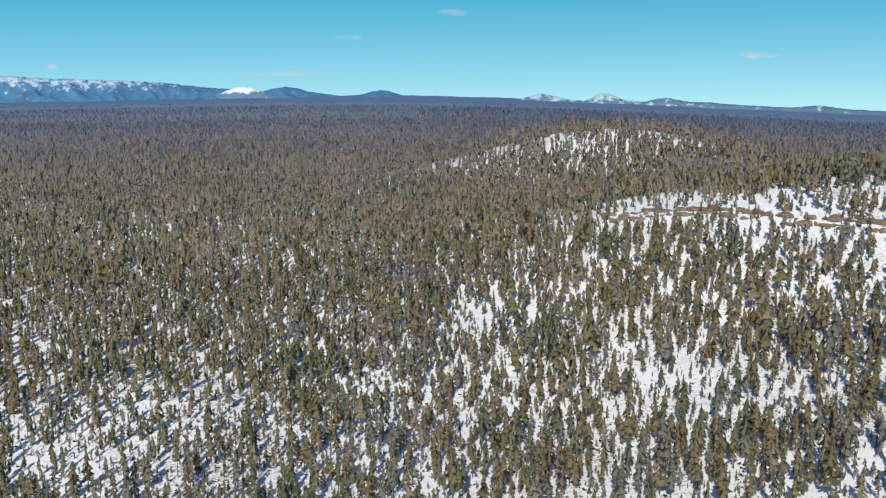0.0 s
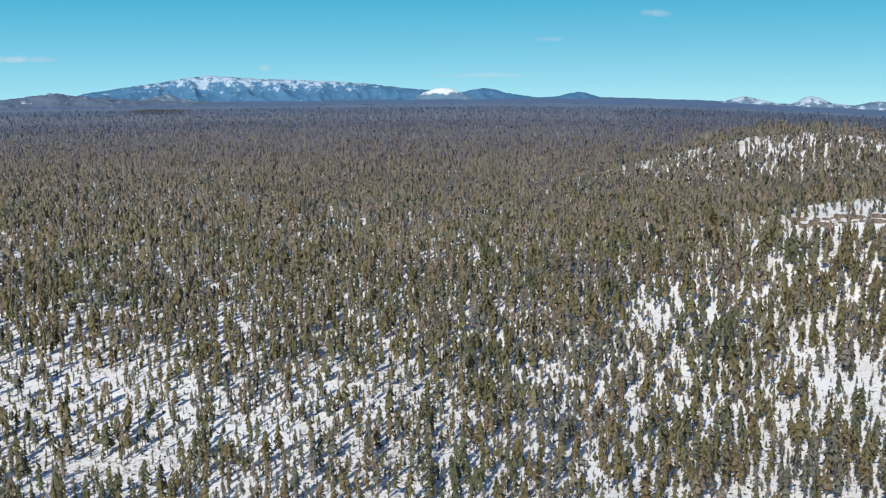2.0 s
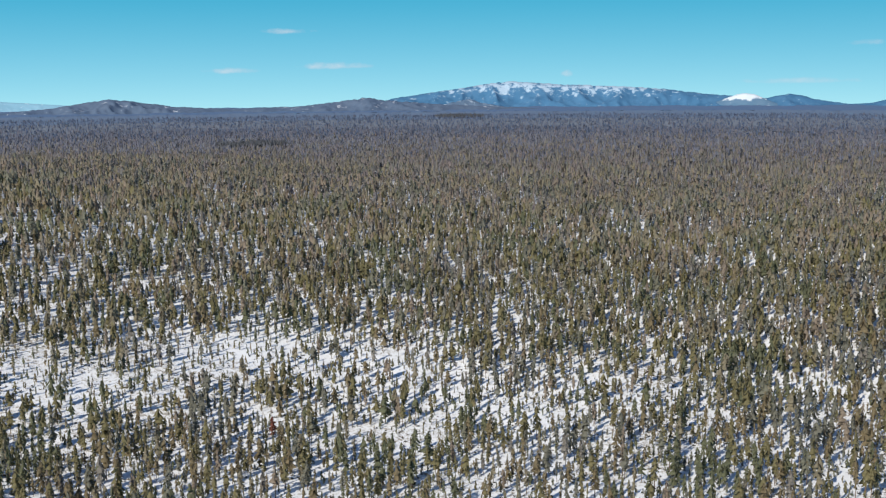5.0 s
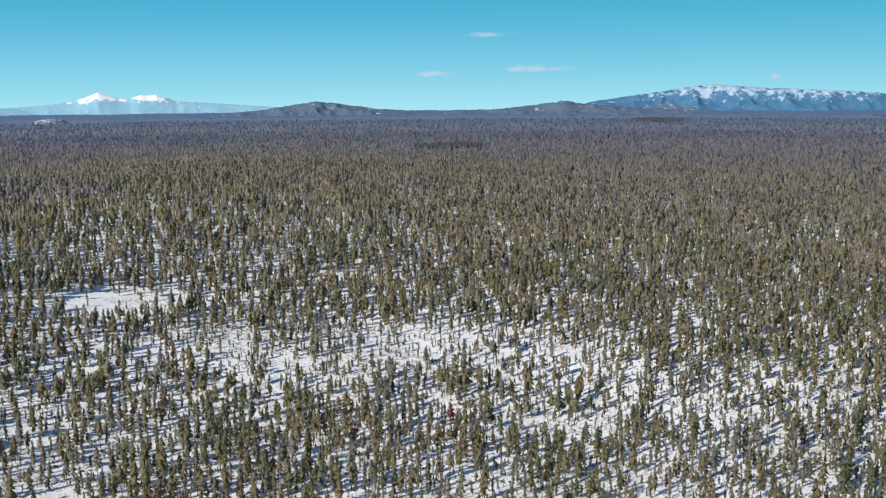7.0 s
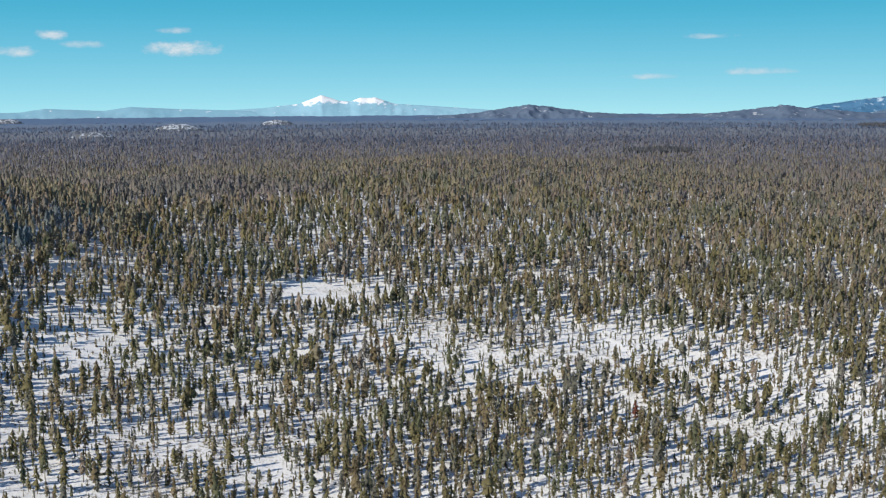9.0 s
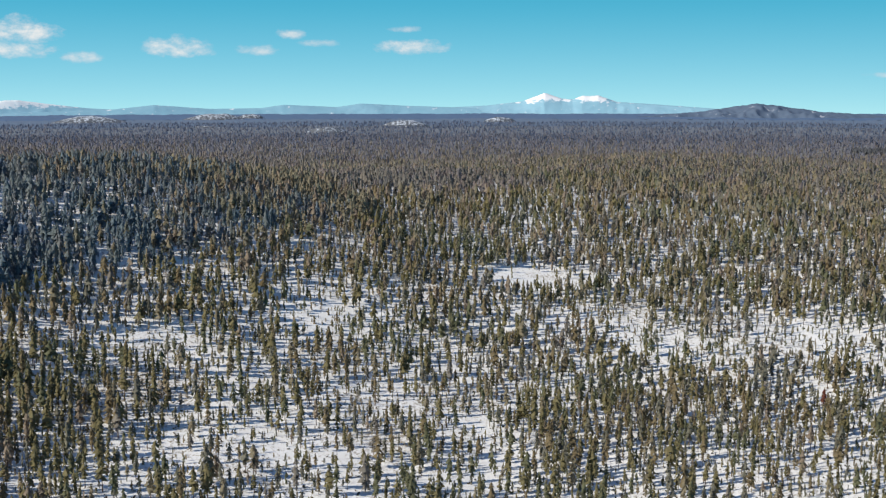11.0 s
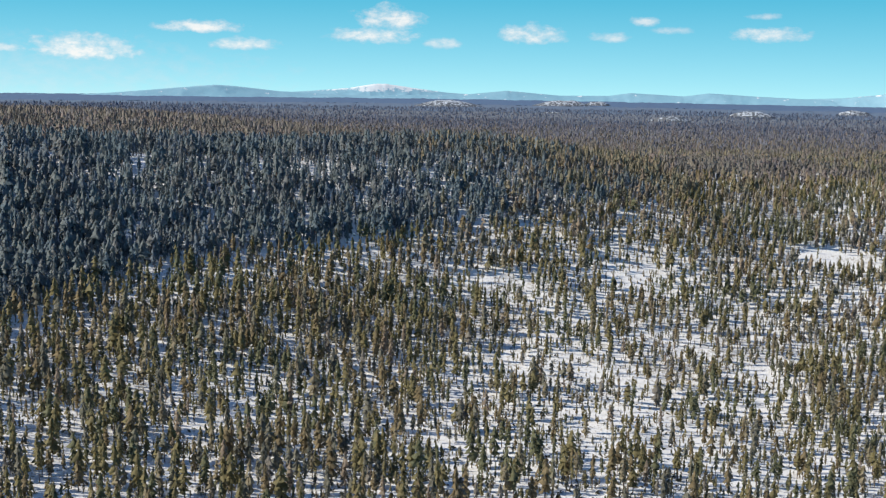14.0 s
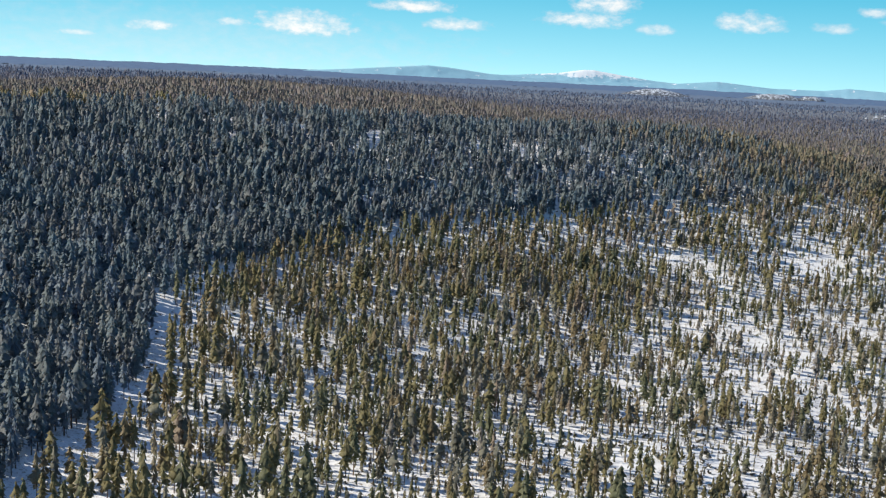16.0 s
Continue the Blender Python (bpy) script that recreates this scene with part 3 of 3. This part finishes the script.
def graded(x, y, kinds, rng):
    """Which of all the needle colours: painted haze deepens gradually from valley to far plain."""
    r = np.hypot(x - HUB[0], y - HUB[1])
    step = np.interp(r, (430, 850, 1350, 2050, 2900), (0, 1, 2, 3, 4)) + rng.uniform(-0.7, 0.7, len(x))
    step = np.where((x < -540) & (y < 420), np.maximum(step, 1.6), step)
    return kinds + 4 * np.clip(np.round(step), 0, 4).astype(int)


def keep_wood(x, y, rng, factor=1.0):
    up = above_foot(x, y)
    k = (rng.random(len(x)) < woods_density(x, y) * factor) & ~((up > 3) & (up < 260) & (y < 240) & (np.hypot(x - HUB[0], y - HUB[1]) < 700) & (x < 60))
    return x[k], y[k]


# nearest 300 pines: things of their own
x, y, rng = scatter(20, 420, 4.2, 41)
x, y = keep_wood(x, y, rng)
h, spread, spin, kinds = tree_traits(x, y, rng)
nearest = np.argsort(np.hypot(x - 0, y + 20) + 0.4 * np.abs(x + 100))[:300]
rest = np.setdiff1d(np.arange(len(x)), nearest)
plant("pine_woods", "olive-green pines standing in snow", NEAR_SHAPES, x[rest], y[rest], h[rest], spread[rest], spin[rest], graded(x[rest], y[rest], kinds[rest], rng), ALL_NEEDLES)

models = []
for k in range(8):
    pts, tri, trunk, nor = NEAR_SHAPES[k]
    root = new("pine_tree")
    mesh_object("trunk", *used(pts, tri[:trunk]), [BARK], parent=root)
    mesh_object("crown", *used(pts, tri[trunk:]), [NEEDLES[k % 4]], smooth=True, parent=root, normals=used(nor, tri[trunk:])[0])
    tagged(root, ("olive-green", "green", "brown-olive", "grey-green")[k % 4] + " pine tree standing in snow", "tree", "pines of the open valley")
    models.append(root)
for n, i in enumerate(nearest):
    m = pose(x[i], y[i], float(land(x[i], y[i])) - 0.15, 0, 0, math.degrees(spin[i]))
    k = int(kinds[i]) + 4 * (n % 2)
    ob = copy_thing(models[k], m)
    ob.scale = (h[i] * spread[i], h[i] * spread[i], h[i])
for root in models:
    for c in list(root.children):
        bpy.data.objects.remove(c)
    bpy.data.objects.remove(root)

x, y, rng = scatter(420, 650, 4.3, 45, -34, 128)
x, y = keep_wood(x, y, rng)
h, spread, spin, kinds = tree_traits(x, y, rng)
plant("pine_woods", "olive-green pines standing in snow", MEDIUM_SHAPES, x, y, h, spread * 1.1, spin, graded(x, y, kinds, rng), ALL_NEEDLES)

# close-grown pines on the bluff, whose shade is painted into their needles
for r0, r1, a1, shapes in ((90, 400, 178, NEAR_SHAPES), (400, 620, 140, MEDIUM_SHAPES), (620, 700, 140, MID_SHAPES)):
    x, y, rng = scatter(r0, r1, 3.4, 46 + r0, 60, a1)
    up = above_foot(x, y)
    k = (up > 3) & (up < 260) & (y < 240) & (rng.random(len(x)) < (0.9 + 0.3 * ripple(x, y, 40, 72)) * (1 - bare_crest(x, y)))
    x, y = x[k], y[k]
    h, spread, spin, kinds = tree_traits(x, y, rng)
    plant("bluff_pines", "close-grown pines on a bluff, its shade put into their colour", shapes, x, y, h * 1.08, spread * 1.08, spin, kinds + 4 * (rng.random(len(x)) < np.clip((y - 20) / 200, 0, 1)), BLUFF_SHADE_NEEDLES + MID_HAZE_NEEDLES)

x, y, rng = scatter(650, 1100, 4.9, 42, -34, 120)
x, y = keep_wood(x, y, rng, 1.05)
h, spread, spin, kinds = tree_traits(x, y, rng)
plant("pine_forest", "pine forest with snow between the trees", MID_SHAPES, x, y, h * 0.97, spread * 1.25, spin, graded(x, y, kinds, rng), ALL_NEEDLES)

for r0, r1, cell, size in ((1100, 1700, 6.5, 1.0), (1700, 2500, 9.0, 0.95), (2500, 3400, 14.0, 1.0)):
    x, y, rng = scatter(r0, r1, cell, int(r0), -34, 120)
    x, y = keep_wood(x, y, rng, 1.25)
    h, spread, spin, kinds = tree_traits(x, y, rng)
    plant("far_pine_forest", "distant pine forest on the plain, haze put into its needle colours", FAR_SHAPES, x, y, h * size, spread * 1.3, spin, graded(x, y, kinds, rng), ALL_NEEDLES)

# two ellipses of close pines with darker needles out on the plain
for px, py, along, across in DARK_PATCHES:
    rng = np.random.default_rng(int(abs(px)))
    q = rng.uniform(-1, 1, (900, 2))
    q = q[np.hypot(q[:, 0], q[:, 1]) < 1]
    d = math.hypot(px, py)
    x, y = px + q[:, 0] * along * py / d + q[:, 1] * across * px / d, py - q[:, 0] * along * px / d + q[:, 1] * across * py / d
    n = len(x)
    plant("dark_pine_patch", "close ellipse of pines with darker needles on the plain", FAR_SHAPES, x, y, rng.uniform(8, 13, n), rng.uniform(1.0, 1.6, n), rng.uniform(0, 6.28, n), rng.integers(0, 2, n), [DARK_PINES, DARK_PINES])

# woods beyond, as rough canopy; each ring's colour carries more painted haze outwards
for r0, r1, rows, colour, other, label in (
        (2300, 3000, 48, (0.165, 0.188, 0.225), (0.185, 0.205, 0.240), "distant pine woods on the plain, greyed by haze in their colour"),
        (3000, 3800, 36, (0.128, 0.178, 0.262), (0.142, 0.190, 0.270), "distant pine woods on the plain, haze-blue put into their colour"),
        (3800, 4880, 30, (0.095, 0.155, 0.265), (0.105, 0.165, 0.275), "far pine woods under the mountains, haze-blue put into their colour")):
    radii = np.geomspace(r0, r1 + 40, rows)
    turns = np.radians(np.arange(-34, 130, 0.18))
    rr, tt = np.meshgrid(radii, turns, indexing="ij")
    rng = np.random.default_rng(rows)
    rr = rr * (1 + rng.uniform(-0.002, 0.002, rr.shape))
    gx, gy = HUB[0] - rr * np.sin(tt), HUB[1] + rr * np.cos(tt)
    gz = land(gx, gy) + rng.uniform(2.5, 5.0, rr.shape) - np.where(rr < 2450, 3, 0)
    tagged(mesh_object("distant_woods", np.stack([gx, gy, gz], -1).reshape(-1, 3), grid_faces(len(radii), len(turns)), [plain("hazed_pine_woods", colour, other, 0.03)], smooth=True), label, "forest", kind="stuff")

# woods on the land behind the flight
x, y, rng = scatter(30, 420, 7.0, 61, -192, -34)
x, y = keep_wood(x, y, rng)
h, spread, spin, kinds = tree_traits(x, y, rng)
plant("pine_woods", "olive-green pines standing in snow", MID_SHAPES, x, y, h, spread, spin, kinds, NEEDLES)
x, y, rng = scatter(420, 1300, 14.0, 62, -230, -34)
x, y = keep_wood(x, y, rng)
h, spread, spin, kinds = tree_traits(x, y, rng)
plant("pine_forest", "pine forest with snow between the trees", FAR_SHAPES, x, y, h * 1.1, spread * 1.4, spin, kinds, MID_HAZE_NEEDLES)

# young pines between the grown ones
x, y, rng = scatter(60, 520, 4.1, 47, -34, 150)
k = rng.random(len(x)) < np.clip(0.7 + 0.5 * ripple(x, y, 30, 48), 0.25, 0.95) * (above_foot(x, y) < -4)
x, y = x[k], y[k]
n = len(x)
plant("young_pines", "small young pines on the open snow", MID_SHAPES, x, y, rng.uniform(1.3, 4.4, n), rng.uniform(1.0, 1.6, n), rng.uniform(0, 6.28, n), rng.integers(0, 4, n), NEEDLES)

# rounded shrubs at the foot of the bluff
x, y, rng = scatter(120, 420, 4.6, 57, 40, 150)
k = rng.random(len(x)) < np.clip(0.15 + 0.4 * ripple(x, y, 22, 58), 0, 0.6) * np.clip(1.6 * mound(x, y, -125, -50, 70, 45), 0, 1) * (above_foot(x, y) < -6)
x, y = x[k], y[k]
n = len(x)
plant("shrubs", "rounded grey-green shrubs on the snow", NEAR_SHAPES, x, y, rng.uniform(1.6, 3.6, n), rng.uniform(1.9, 3.0, n), rng.uniform(0, 6.28, n), rng.choice((0, 3, 3), n), NEEDLES)

# low brush on the snow
def brush_shape(rng):
    pts, tri = [], []
    for k in range(7):
        a = k * 2.4 + rng.uniform(-0.4, 0.4)
        r, up = rng.uniform(0.35, 0.75), rng.uniform(0.35, 1.0)
        ca, sa = math.cos(a), math.sin(a)
        i = len(pts)
        pts += [(-0.1 * ca, -0.1 * sa, 0.0), (r * ca - 0.25 * sa, r * sa + 0.25 * ca, up * 0.6), (r * 0.8 * ca + 0.25 * sa, r * 0.8 * sa - 0.25 * ca, up)]
        tri.append((i, i + 1, i + 2))
    return np.array(pts), np.array(tri), 0, np.array([(q[0], q[1], 0.6) for q in pts])


BRUSH_SHAPES = [brush_shape(shape_rng) for k in range(6)]
x, y, rng = scatter(60, 520, 3.4, 51, -34, 140)
k = rng.random(len(x)) < np.clip(0.42 + 0.45 * ripple(x, y, 45, 52), 0.06, 0.85)
x, y = x[k], y[k]
n = len(x)
plant("brush", "low grey-brown brush poking out of the snow", BRUSH_SHAPES, x, y, rng.uniform(0.4, 1.2, n) * (1 + 0.6 * mound(x, y, -95, -25, 70, 60)), rng.uniform(0.8, 1.3, n), rng.uniform(0, 6.28, n), rng.integers(0, 3, n), [BRUSH, NEEDLES[3], BRUSH])


# ---- rock ledge on the sunny hill ----
def boulder(rng, m, size):
    bm = bmesh.new()
    bmesh.ops.create_icosphere(bm, subdivisions=2, radius=1.0)
    for v in bm.verts:
        d = 1 + 0.35 * noise.noise(v.co * 1.3 + Vector((rng.uniform(0, 0.01), size[0] * 3, size[1] * 5))) + 0.15 * noise.noise(v.co * 3.1)
        v.co = Vector((v.co.x * size[0] * d, v.co.y * size[1] * d, max(-0.5, min(0.62, v.co.z * d)) * size[2]))
    me = bpy.data.meshes.new("rock")
    bm.to_mesh(me)
    bm.free()
    me.materials.append(ROCK)
    ob = new("rock", me)
    ob.matrix_world = m
    return tagged(ob, "weathered brown rock slab of a snowy hillside ledge", "rock", "rocks of the hillside ledge")


rock_rng = random.Random(17)
for n in range(120):
    px = rock_rng.uniform(94, 262)
    tier = rock_rng.choice((0, 0, -15))
    py = float(np.interp(px, [p[0] for p in LEDGE], [p[1] for p in LEDGE])) + tier + rock_rng.gauss(0, 2.5)
    size = (rock_rng.uniform(1.2, 4.8), rock_rng.uniform(1.0, 2.2), rock_rng.uniform(0.9, 2.9))
    boulder(rock_rng, pose(px, py, float(land(px, py)) + 0.2 * size[2], 0, 0, -47 + rock_rng.uniform(-18, 18)), size)

for n in range(90):
    px = rock_rng.uniform(98, 250)
    py = float(np.interp(px, [p[0] for p in LEDGE], [p[1] for p in LEDGE])) + rock_rng.uniform(-22, 5)
    size = (rock_rng.uniform(0.6, 1.9), rock_rng.uniform(0.6, 1.4), rock_rng.uniform(0.5, 1.5))
    boulder(rock_rng, pose(px, py, float(land(px, py)) + 0.2 * size[2], 0, 0, rock_rng.uniform(0, 180)), size)

# the one rust-red dead pine in the clearing
pts, tri, trunk, nor = NEAR_SHAPES[4]
root = new("dead_pine")
mesh_object("trunk", *used(pts, tri[:trunk]), [BARK], parent=root)
mesh_object("crown", *used(pts, tri[trunk:]), [DEAD], smooth=True, parent=root, normals=used(nor, tri[trunk:])[0])
root.matrix_world = pose(-197, 283, float(land(-197, 283)) - 0.2)
root.scale = (15.0, 15.0, 7.5)
tagged(root, "rust-red dead pine standing in a snowy clearing", "tree")
